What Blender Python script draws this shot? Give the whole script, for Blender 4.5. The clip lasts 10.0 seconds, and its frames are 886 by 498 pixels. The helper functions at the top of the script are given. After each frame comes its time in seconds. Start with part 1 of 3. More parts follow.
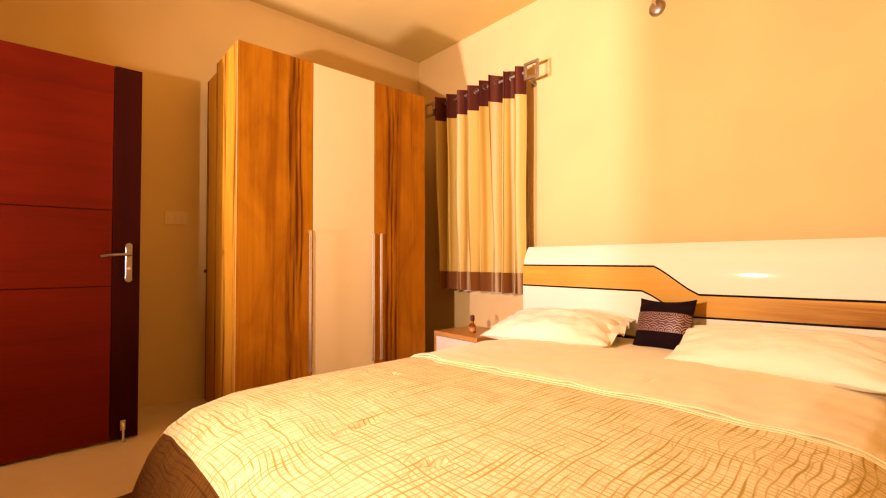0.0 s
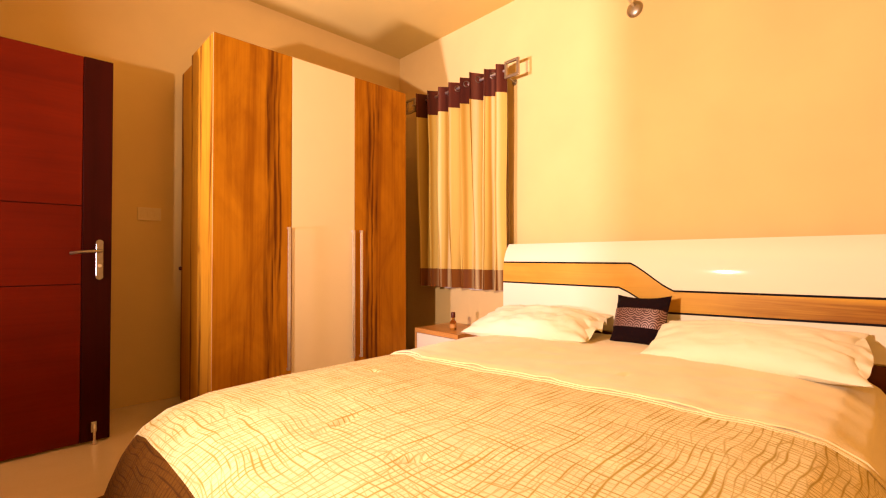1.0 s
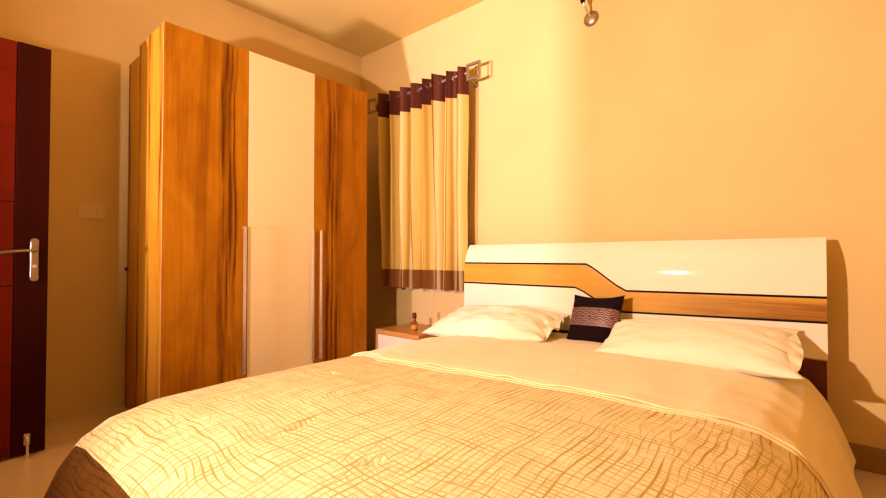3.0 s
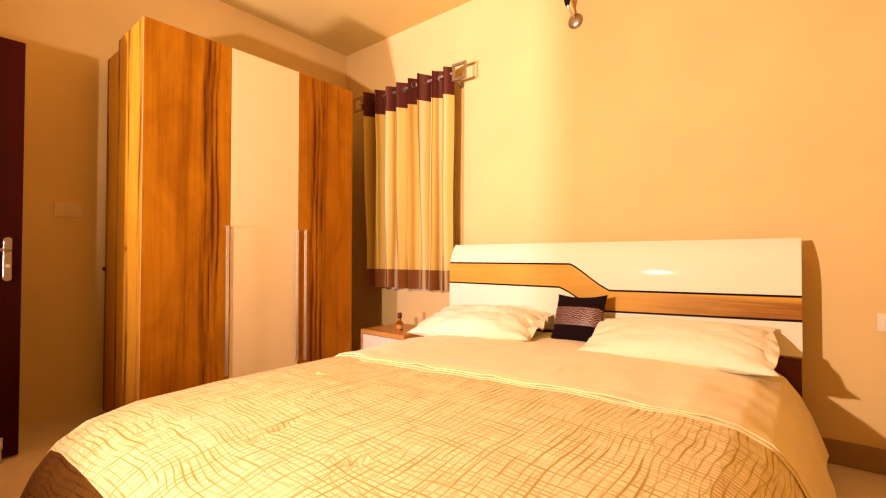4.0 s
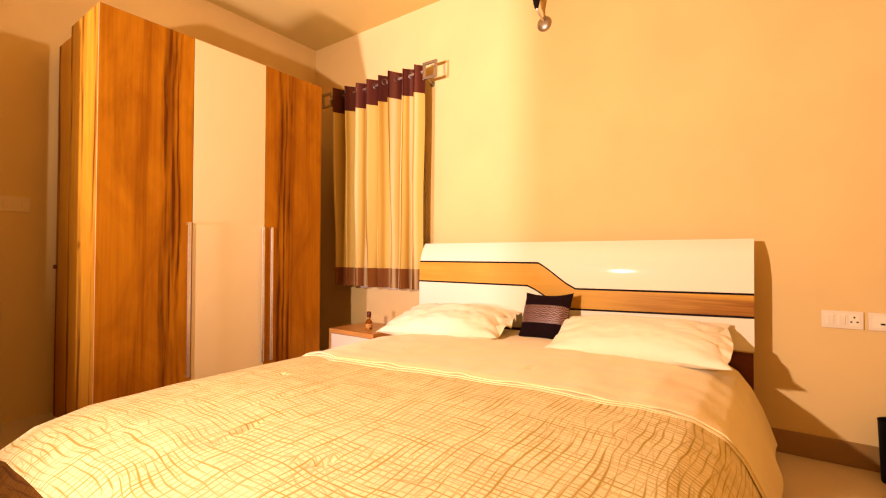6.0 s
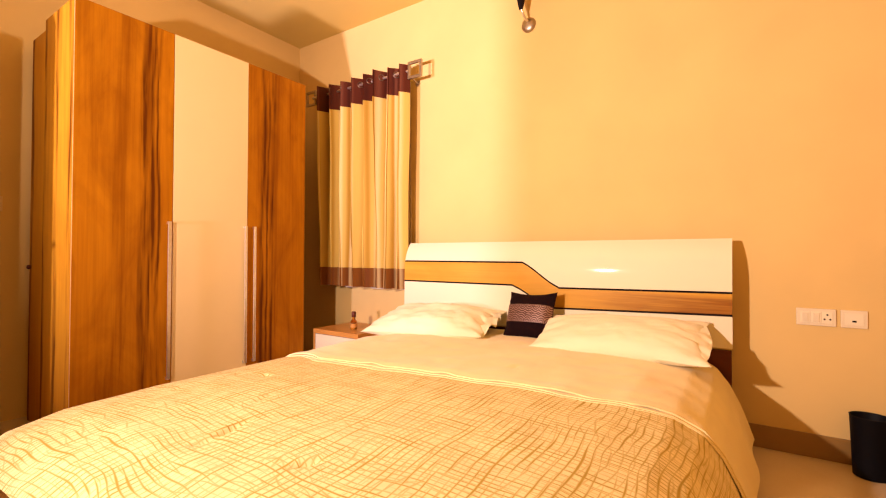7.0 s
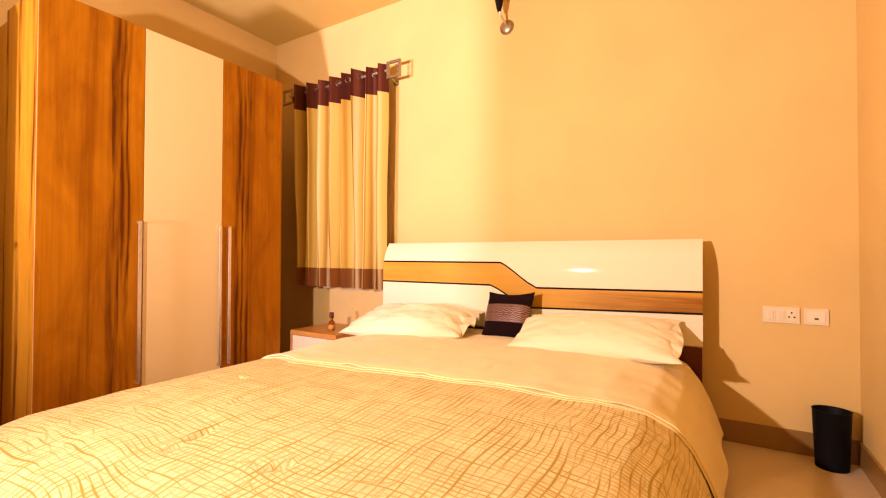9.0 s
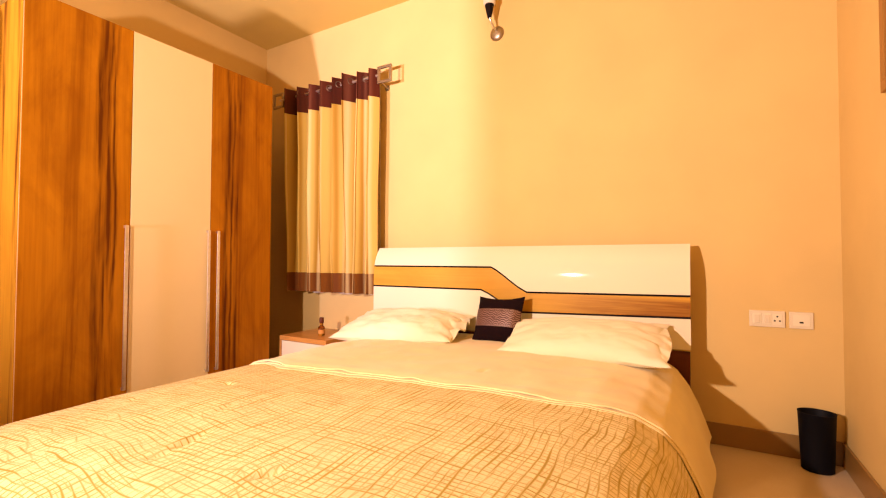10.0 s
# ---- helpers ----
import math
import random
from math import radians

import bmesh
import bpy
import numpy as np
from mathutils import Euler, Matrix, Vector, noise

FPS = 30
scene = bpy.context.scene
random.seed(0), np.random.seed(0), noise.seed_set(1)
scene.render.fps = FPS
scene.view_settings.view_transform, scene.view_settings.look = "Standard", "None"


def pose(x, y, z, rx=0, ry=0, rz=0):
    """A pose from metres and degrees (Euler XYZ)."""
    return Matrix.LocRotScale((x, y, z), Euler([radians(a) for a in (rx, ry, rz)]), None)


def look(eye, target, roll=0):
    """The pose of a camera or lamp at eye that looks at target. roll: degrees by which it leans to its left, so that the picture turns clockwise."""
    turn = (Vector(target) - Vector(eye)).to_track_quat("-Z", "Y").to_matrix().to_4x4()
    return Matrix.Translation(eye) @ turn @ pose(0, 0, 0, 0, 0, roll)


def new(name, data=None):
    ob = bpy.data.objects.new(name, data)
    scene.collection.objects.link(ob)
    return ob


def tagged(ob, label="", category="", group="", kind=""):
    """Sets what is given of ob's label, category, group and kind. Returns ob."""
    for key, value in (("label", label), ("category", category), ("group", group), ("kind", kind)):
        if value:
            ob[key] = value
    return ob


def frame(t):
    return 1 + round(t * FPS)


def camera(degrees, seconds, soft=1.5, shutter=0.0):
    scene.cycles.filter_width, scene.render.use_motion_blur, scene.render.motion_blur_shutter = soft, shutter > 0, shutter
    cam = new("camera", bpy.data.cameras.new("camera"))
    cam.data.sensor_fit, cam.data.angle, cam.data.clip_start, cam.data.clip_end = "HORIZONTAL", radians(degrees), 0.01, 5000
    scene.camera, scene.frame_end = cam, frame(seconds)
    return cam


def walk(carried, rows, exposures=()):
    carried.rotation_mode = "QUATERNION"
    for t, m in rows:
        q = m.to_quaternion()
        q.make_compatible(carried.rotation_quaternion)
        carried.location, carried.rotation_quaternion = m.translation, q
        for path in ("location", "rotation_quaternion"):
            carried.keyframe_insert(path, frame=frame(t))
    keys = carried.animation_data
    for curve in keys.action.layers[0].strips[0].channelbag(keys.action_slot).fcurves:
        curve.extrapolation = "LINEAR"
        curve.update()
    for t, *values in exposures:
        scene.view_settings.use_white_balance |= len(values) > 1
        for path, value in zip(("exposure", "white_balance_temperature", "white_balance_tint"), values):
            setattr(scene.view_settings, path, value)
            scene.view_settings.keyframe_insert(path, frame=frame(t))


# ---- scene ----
cam = camera(89.66, 10.0, soft=1.2)
# seconds, place, yaw to the left of +y, pitch, lean
PATH = [
    (0, 0.000, 0.000, 1.000, 48.36, 1.37, -0.14),
    (0.5, 0.002, 0.001, 1.000, 47.08, 1.31, -0.16),
    (1, 0.004, 0.001, 1.000, 45.95, 0.99, -0.13),
    (1.5, 0.006, 0.002, 1.000, 44.79, 1.09, -0.10),
    (2, 0.008, 0.002, 1.000, 43.33, 1.06, -0.03),
    (2.5, 0.010, 0.003, 1.000, 42.13, 1.07, -0.02),
    (4, 0.016, 0.004, 1.000, 39.31, 1.05, 0.06),
    (4.5, 0.018, 0.005, 1.000, 38.41, 1.03, 0.08),
    (5, 0.020, 0.005, 1.000, 37.47, 0.87, 0.11),
    (5.5, 0.022, 0.006, 1.000, 36.59, 0.88, 0.21),
    (7, 0.028, 0.007, 1.000, 33.73, 0.84, 0.20),
    (7.5, 0.030, 0.008, 1.000, 33.15, 0.88, 0.19),
    (8, 0.032, 0.008, 1.000, 32.44, 0.93, 0.20),
    (8.5, 0.034, 0.009, 1.000, 31.93, 0.97, 0.18),
    (9, 0.036, 0.009, 1.000, 31.14, 0.88, 0.17),
    (9.5, 0.038, 0.010, 1.000, 30.53, 1.09, 0.19),
    (10, 0.040, 0.010, 1.000, 30.01, 1.48, 0.16),
]


def facing(x, y, z, yaw, pitch, lean):
    a, b = radians(yaw), radians(pitch)
    way = Vector((-math.sin(a) * math.cos(b), math.cos(a) * math.cos(b), math.sin(b)))
    return look((x, y, z), Vector((x, y, z)) + way, lean)


walk(cam, [(r[0], facing(*r[1:])) for r in PATH], exposures=[(0.0, 0.0), (10.0, 0.0)])

# ---- world and lights ----
world = bpy.data.worlds.new("night")
scene.world = world
world.use_nodes = True
world.node_tree.nodes["Background"].inputs["Color"].default_value = (0.02, 0.025, 0.04, 1)
world.node_tree.nodes["Background"].inputs["Strength"].default_value = 0.1


def area_lamp(name, eye, target, power, color, size, spread=180.0):
    data = bpy.data.lights.new(name, "AREA")
    data.shape, data.size, data.energy, data.color, data.spread = "DISK", size, power, color, radians(spread)
    ob = new(name, data)
    ob.matrix_world = look(eye, target)
    return ob


WARM = (1.0, 0.735, 0.66)
PALE = (1.0, 0.755, 1.0)
# lamp beside the camera, and the lamp out in the hall that shines in at the doorway
area_lamp("room_lamp", (-1.50, -0.75, 1.45), (-0.50, 2.60, 2.48), 116.0, WARM, 0.08, 154)
area_lamp("hall_lamp", (-2.52, -2.20, 0.95), (-2.25, 2.6, 4.2), 108.0, PALE, 0.17, 104)

# ---- materials ----
def mat_new(name, rough=0.5, metal=0.0, spec=0.5):
    m = bpy.data.materials.new(name)
    m.use_nodes = True
    b = m.node_tree.nodes["Principled BSDF"]
    b.inputs["Roughness"].default_value = rough
    b.inputs["Metallic"].default_value = metal
    b.inputs["Specular IOR Level"].default_value = spec
    return m, m.node_tree.nodes, m.node_tree.links, b


def coords(nodes, links, kind="Object", scale=(1, 1, 1), rot=(0, 0, 0), loc=(0, 0, 0)):
    tc, mp = nodes.new("ShaderNodeTexCoord"), nodes.new("ShaderNodeMapping")
    mp.inputs["Scale"].default_value, mp.inputs["Rotation"].default_value, mp.inputs["Location"].default_value = scale, rot, loc
    links.new(tc.outputs[kind], mp.inputs["Vector"])
    return mp.outputs["Vector"]


def noise_tex(nodes, links, vec, scale, detail=4.0, rough=0.55, distort=0.0):
    n = nodes.new("ShaderNodeTexNoise")
    n.inputs["Scale"].default_value, n.inputs["Detail"].default_value = scale, detail
    n.inputs["Roughness"].default_value, n.inputs["Distortion"].default_value = rough, distort
    links.new(vec, n.inputs["Vector"])
    return n.outputs["Fac"]


def ramp(nodes, links, fac, stops):
    r = nodes.new("ShaderNodeValToRGB")
    while len(r.color_ramp.elements) < len(stops):
        r.color_ramp.elements.new(0.5)
    for e, (p, c) in zip(r.color_ramp.elements, stops):
        e.position, e.color = p, (*c, 1) if len(c) == 3 else c
    links.new(fac, r.inputs["Fac"])
    return r.outputs["Color"]


def mix(nodes, links, fac, a, b, blend="MIX"):
    n = nodes.new("ShaderNodeMix")
    n.data_type, n.blend_type = "RGBA", blend
    for sock, v in ((n.inputs[0], fac), (n.inputs[6], a), (n.inputs[7], b)):
        if isinstance(v, (int, float)):
            sock.default_value = v
        elif isinstance(v, tuple):
            sock.default_value = (*v, 1)
        else:
            links.new(v, sock)
    return n.outputs[2]


def calc(nodes, links, op, a, b=None, c=None):
    n = nodes.new("ShaderNodeMath")
    n.operation = op
    for sock, v in zip(n.inputs, (a, b, c)):
        if v is None:
            continue
        if isinstance(v, (int, float)):
            sock.default_value = v
        else:
            links.new(v, sock)
    return n.outputs[0]


def bump(nodes, links, b, height, strength, distance=0.01):
    n = nodes.new("ShaderNodeBump")
    n.inputs["Strength"].default_value, n.inputs["Distance"].default_value = strength, distance
    links.new(height, n.inputs["Height"])
    links.new(n.outputs["Normal"], b.inputs["Normal"])


def paint(name, color, rough=0.6, vary=0.06, grain=140.0, relief=0.06, spec=0.3):
    """Paint or plain stuff: soft blotches, fine grain."""
    m, n, l, b = mat_new(name, rough, 0, spec)
    v = coords(n, l)
    dark = tuple(c * (1 - vary) for c in color)
    light = tuple(min(1, c * (1 + vary * 0.5)) for c in color)
    big = noise_tex(n, l, v, 1.7, 5)
    l.new(ramp(n, l, big, [(0.35, dark), (0.65, light)]), b.inputs["Base Color"])
    fine = noise_tex(n, l, v, grain, 3)
    bump(n, l, b, fine, relief, 0.004)
    r = calc(n, l, "MULTIPLY_ADD", noise_tex(n, l, v, 6.0, 4), rough * 0.3, rough * 0.85)
    l.new(r, b.inputs["Roughness"])
    return m


def wood(name, base, dark, streak, axis=2, centers=(), scale=1.0, rough=0.45, across=1, coat=0.05, spec=0.16, blotch=0.55, fade=None):
    """Veneer with its grain along an axis; streaks of dark heartwood at the given places across."""
    m, n, l, b = mat_new(name, rough, 0, spec)
    b.inputs["Coat Weight"].default_value, b.inputs["Coat Roughness"].default_value = coat, 0.2
    s = [9.0 * scale] * 3
    s[axis] = 0.55 * scale
    v = coords(n, l, scale=tuple(s))
    a = noise_tex(n, l, v, 1.0, 6, 0.6, 1.3)
    col = ramp(n, l, a, [(0.28, dark), (0.46, base), (0.62, tuple(min(1, c * 1.12) for c in base)), (0.8, dark)])
    s2 = [70.0 * scale] * 3
    s2[axis] = 1.6 * scale
    fine = noise_tex(n, l, coords(n, l, scale=tuple(s2)), 1.0, 4, 0.6)
    col = mix(n, l, 0.35, col, ramp(n, l, fine, [(0.3, dark), (0.6, base)]), "MIX")
    s3 = [4.0 * scale] * 3
    s3[axis] = 1.5 * scale
    mottle = noise_tex(n, l, coords(n, l, scale=tuple(s3), loc=(4.2, 1.3, 0.7)), 1.0, 5, 0.6, 1.2)
    col = mix(n, l, calc(n, l, "MULTIPLY", ramp(n, l, mottle, [(0.42, (0, 0, 0)), (0.72, (1, 1, 1))]), blotch), col, dark)
    if centers:
        sep = n.new("ShaderNodeSeparateXYZ")
        l.new(coords(n, l), sep.inputs[0])
        u = sep.outputs[across]
        ws = [2.2] * 3
        ws[axis] = 1.3
        wob = noise_tex(n, l, coords(n, l, scale=tuple(ws)), 1.0, 3, 0.5)
        ws2 = [26.0] * 3
        ws2[axis] = 1.1
        break_up = noise_tex(n, l, coords(n, l, scale=tuple(ws2)), 1.0, 4, 0.6, 0.4)
        span = 1.0
        if fade:
            far = calc(n, l, "DIVIDE", calc(n, l, "SUBTRACT", sep.outputs[axis], fade[0]), fade[1] - fade[0])
            span = calc(n, l, "MINIMUM", calc(n, l, "MAXIMUM", far, 0.0), 1.0)
        for c, w in centers:
            d = calc(n, l, "ABSOLUTE", calc(n, l, "SUBTRACT", calc(n, l, "MULTIPLY_ADD", wob, 0.10, -0.05), calc(n, l, "SUBTRACT", u, c)))
            f = calc(n, l, "SUBTRACT", 1.0, calc(n, l, "DIVIDE", d, w))
            f = calc(n, l, "MAXIMUM", f, 0.0)
            f = calc(n, l, "MULTIPLY", f, calc(n, l, "MULTIPLY_ADD", break_up, 5.0, -1.75))
            f = calc(n, l, "MULTIPLY", calc(n, l, "MINIMUM", calc(n, l, "MAXIMUM", f, 0.0), 0.92), span)
            col = mix(n, l, f, col, streak)
    l.new(col, b.inputs["Base Color"])
    bump(n, l, b, fine, 0.05, 0.002)
    return m


def metal(name, color, rough):
    m, n, l, b = mat_new(name, rough, 1.0)
    v = coords(n, l, scale=(1, 1, 1))
    l.new(ramp(n, l, noise_tex(n, l, v, 40, 3), [(0.3, tuple(c * 0.85 for c in color)), (0.7, color)]), b.inputs["Base Color"])
    l.new(calc(n, l, "MULTIPLY_ADD", noise_tex(n, l, v, 90, 3), 0.15, rough - 0.05), b.inputs["Roughness"])
    return m


def cloth(name, color, vary=0.12, weave=420.0, rough=0.9, sheen=0.2):
    m, n, l, b = mat_new(name, rough, 0, 0.15)
    b.inputs["Sheen Weight"].default_value = sheen
    v = coords(n, l)
    big = noise_tex(n, l, v, 5.0, 4)
    l.new(ramp(n, l, big, [(0.3, tuple(c * (1 - vary) for c in color)), (0.7, color)]), b.inputs["Base Color"])
    wx = noise_tex(n, l, coords(n, l, scale=(1, 0.15, 1)), weave, 2)
    wy = noise_tex(n, l, coords(n, l, scale=(0.15, 1, 1)), weave, 2)
    soft = noise_tex(n, l, v, 14.0, 4)
    bump(n, l, b, calc(n, l, "ADD", calc(n, l, "ADD", wx, wy), calc(n, l, "MULTIPLY", soft, 3.0)), 0.25, 0.004)
    return m


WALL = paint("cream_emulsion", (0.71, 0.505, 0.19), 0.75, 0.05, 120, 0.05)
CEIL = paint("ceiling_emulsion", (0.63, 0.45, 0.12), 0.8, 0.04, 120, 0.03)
WHITE_LACQUER = paint("white_lacquer", (0.82, 0.74, 0.53), 0.055, 0.02, 30, 0.003, 0.5)
CREAM_LACQUER = paint("cream_lacquer", (0.74, 0.58, 0.29), 0.6, 0.03, 30, 0.01, 0.5)
PLASTIC = paint("white_plastic", (0.76, 0.66, 0.46), 0.3, 0.02, 60, 0.01, 0.5)
BLACK = paint("black_plastic", (0.003, 0.003, 0.005), 0.6, 0.2, 120, 0.05, 0.12)
DARK_GAP = paint("dark_gap", (0.010, 0.006, 0.006), 0.7, 0.2, spec=0.1)
SKIRTING = paint("skirting_tile", (0.30, 0.165, 0.045), 0.3, 0.12, 60, 0.02, 0.5)
CHROME = metal("brushed_steel", (0.80, 0.76, 0.70), 0.30)
NICKEL = metal("satin_nickel", (0.34, 0.29, 0.23), 0.30)
TEAK = wood("teak", (0.42, 0.20, 0.045), (0.30, 0.13, 0.025), (0.1, 0.03, 0.01), axis=2)
EYELET = metal("dark_bronze", (0.22, 0.16, 0.11), 0.45)
BRONZE = metal("antique_nickel", (0.45, 0.38, 0.28), 0.35)
MAHOGANY = wood("mahogany", (0.12, 0.0082, 0.001), (0.085, 0.0055, 0.001), (0.05, 0.003, 0.0005), axis=1, rough=0.40, scale=0.9, coat=0.0, spec=0.07)
MAHOGANY_STILE = wood("mahogany_stile", (0.03, 0.002, 0.0008), (0.018, 0.0015, 0.0006), (0.01, 0.001, 0.0005), axis=2, rough=0.40, coat=0.0, spec=0.07)
OAK = wood("oak_veneer", (0.62, 0.30, 0.075), (0.45, 0.19, 0.04), (0.2, 0.06, 0.015), axis=0, rough=0.3)
STRIP = wood("walnut_strip", (0.60, 0.32, 0.04), (0.47, 0.225, 0.022), (0.22, 0.07, 0.008), axis=0, rough=0.36, scale=0.8, centers=((0.70, 0.040), (0.735, 0.030), (0.765, 0.040)), across=2, fade=(0.25, 0.85))
# paler veneer colour that stands in for lamplight on the door's edge
LIT_EDGE = wood("lit_edge_wood", (0.60, 0.38, 0.16), (0.50, 0.28, 0.10), (0.3, 0.1, 0.03), axis=2)
# side veneer again, colour lightened to make up for little light at the back
SIDE_BACK_LIFTED = wood("side_veneer", (0.52, 0.235, 0.013), (0.39, 0.155, 0.008), (0.12, 0.03, 0.004), axis=2, centers=((-0.335, 0.03),), across=0, coat=0.0, spec=0.06)
DARK_WOOD = wood("dark_wood", (0.12, 0.03, 0.012), (0.07, 0.015, 0.007), (0.04, 0.01, 0.004), axis=0, rough=0.4)
SIDE_WOOD = wood("side_veneer", (0.49, 0.225, 0.014), (0.35, 0.14, 0.007), (0.10, 0.02, 0.002), centers=((-0.09, 0.03), (0.10, 0.03), (0.29, 0.03)), across=0, coat=0.0, spec=0.06)
DOOR_WOOD_A = wood("door_veneer", (0.40, 0.150, 0.004), (0.19, 0.052, 0.001), (0.075, 0.015, 0.001), centers=((0.335, 0.032), (0.375, 0.020), (0.405, 0.014)), coat=0.0, spec=0.08, blotch=0.6)
DOOR_WOOD_B = wood("door_veneer", (0.40, 0.150, 0.004), (0.19, 0.052, 0.001), (0.075, 0.015, 0.001), centers=((0.12, 0.030), (0.16, 0.016), (0.20, 0.022)), coat=0.0, spec=0.08, blotch=0.6)
SHEET = cloth("cream_sateen", (0.86, 0.71, 0.36), 0.08)
LINEN = cloth("white_cotton", (0.86, 0.79, 0.54), 0.05)
VELVET = cloth("aubergine_velvet", (0.010, 0.002, 0.003), 0.3, 300, 0.95, 0.0)
LINER = cloth("curtain_lining", (0.70, 0.58, 0.40), 0.08)


def floor_material():
    m, n, l, b = mat_new("vitrified_tile", 0.10, 0, 0.5)
    v = coords(n, l)
    col = ramp(n, l, noise_tex(n, l, v, 3.0, 6, 0.6, 0.5), [(0.3, (0.60, 0.47, 0.31)), (0.7, (0.68, 0.55, 0.38))])
    specks = ramp(n, l, noise_tex(n, l, v, 220, 2), [(0.35, (0.50, 0.38, 0.25)), (0.5, (0.68, 0.55, 0.38))])
    l.new(mix(n, l, 0.25, col, specks), b.inputs["Base Color"])
    l.new(calc(n, l, "MULTIPLY_ADD", noise_tex(n, l, v, 9, 4), 0.14, 0.10), b.inputs["Roughness"])
    return m


def coverlet_material(name, cloth_color, line_color):
    """Cream cloth with thin wavy gold-brown strokes in both directions."""
    m, n, l, b = mat_new(name, 0.85, 0, 0.08)
    b.inputs["Sheen Weight"].default_value = 0.02
    uv = coords(n, l, "UV")
    sep = n.new("ShaderNodeSeparateXYZ")
    l.new(uv, sep.inputs[0])
    lines = None
    families = ((0, 1, 0.0215, 0.105, 0.172), (1, 0, 0.0185, 0.095, 0.168), (0, 1, 0.0340, 0.17, 0.10), (1, 0, 0.0290, 0.17, 0.10))
    for k, (this, other, pitch, amp, thick) in enumerate(families):
        warp = noise_tex(n, l, coords(n, l, "UV", loc=(3.1 * k, 1.7 * k, 0.9 * k)), 2.3 + k * 0.6, 2, 0.4)
        p = calc(n, l, "ADD", sep.outputs[this], calc(n, l, "MULTIPLY", warp, amp))
        saw = calc(n, l, "FRACT", calc(n, l, "DIVIDE", p, pitch))
        d = calc(n, l, "ABSOLUTE", calc(n, l, "SUBTRACT", saw, 0.5))
        # strokes swell and fade along their way
        sc = [26.0, 26.0, 1.0]
        sc[other] = 4.0
        w = calc(n, l, "MULTIPLY_ADD", noise_tex(n, l, coords(n, l, "UV", scale=tuple(sc), loc=(k, 2 * k, 0)), 1.0, 3), thick * 3.4, -thick * 0.80)
        f = calc(n, l, "MULTIPLY", calc(n, l, "SUBTRACT", w, d), 6.0)
        f = calc(n, l, "MINIMUM", calc(n, l, "MAXIMUM", f, 0.0), 1.0)
        lines = f if lines is None else calc(n, l, "MAXIMUM", lines, f)
    ground = ramp(n, l, noise_tex(n, l, uv, 7.0, 4), [(0.3, tuple(c * 0.86 for c in cloth_color)), (0.7, cloth_color)])
    l.new(mix(n, l, calc(n, l, "MULTIPLY", lines, 0.88), ground, line_color), b.inputs["Base Color"])
    soft = noise_tex(n, l, uv, 10.0, 4)
    weave = noise_tex(n, l, uv, 500.0, 2)
    h = calc(n, l, "ADD", calc(n, l, "MULTIPLY", soft, 2.0), calc(n, l, "ADD", calc(n, l, "MULTIPLY", weave, 0.3), calc(n, l, "MULTIPLY", lines, 0.2)))
    bump(n, l, b, h, 0.35, 0.006)
    return m


def curtain_material(name, ground, stripe_a, stripe_b):
    """Satin with woven stripes down its length."""
    m, n, l, b = mat_new(name, 0.6, 0, 0.15)
    b.inputs["Sheen Weight"].default_value = 0.04
    b.inputs["Transmission Weight"].default_value = 0.0
    sep = n.new("ShaderNodeSeparateXYZ")
    l.new(coords(n, l, "UV"), sep.inputs[0])
    s = calc(n, l, "FRACT", calc(n, l, "DIVIDE", sep.outputs[0], 0.21))
    r = n.new("ShaderNodeValToRGB")
    r.color_ramp.interpolation = "EASE"
    stops = [(0.0, ground), (0.22, stripe_a), (0.34, ground), (0.5, stripe_b), (0.60, ground), (0.72, stripe_a), (0.78, stripe_b), (0.9, ground)]
    while len(r.color_ramp.elements) < len(stops):
        r.color_ramp.elements.new(0.5)
    for e, (p, c) in zip(r.color_ramp.elements, stops):
        e.position, e.color = p, (*c, 1)
    l.new(s, r.inputs["Fac"])
    thread = noise_tex(n, l, coords(n, l, "UV", scale=(260, 6, 1)), 1.0, 3)
    col = mix(n, l, calc(n, l, "MULTIPLY", thread, 0.35), r.outputs["Color"], tuple(c * 0.6 for c in ground))
    l.new(col, b.inputs["Base Color"])
    bump(n, l, b, thread, 0.1, 0.002)
    return m


def brocade_material():
    """Brown band with a silver meander of nested arches."""
    m, n, l, b = mat_new("brocade", 0.4, 0.0, 0.5)
    sep = n.new("ShaderNodeSeparateXYZ")
    l.new(coords(n, l, "UV"), sep.inputs[0])
    px = calc(n, l, "PINGPONG", sep.outputs[0], 0.022)
    row = calc(n, l, "PINGPONG", sep.outputs[1], 0.055)
    r = calc(n, l, "SQRT", calc(n, l, "ADD", calc(n, l, "POWER", px, 2.0), calc(n, l, "POWER", calc(n, l, "MULTIPLY", row, 0.72), 2.0)))
    ring = calc(n, l, "FRACT", calc(n, l, "MULTIPLY", r, 105.0))
    f = calc(n, l, "GREATER_THAN", ring, 0.55)
    f = calc(n, l, "MULTIPLY", f, calc(n, l, "GREATER_THAN", noise_tex(n, l, coords(n, l, "UV"), 60, 2), 0.36))
    l.new(mix(n, l, f, (0.045, 0.009, 0.005), (0.40, 0.27, 0.24)), b.inputs["Base Color"])
    l.new(calc(n, l, "MULTIPLY", f, 0.7), b.inputs["Metallic"])
    return m


def glass(name, color, rough=0.02):
    m, n, l, b = mat_new(name, rough)
    b.inputs["Transmission Weight"].default_value = 1.0
    b.inputs["Base Color"].default_value = (*color, 1)
    b.inputs["IOR"].default_value = 1.45
    return m


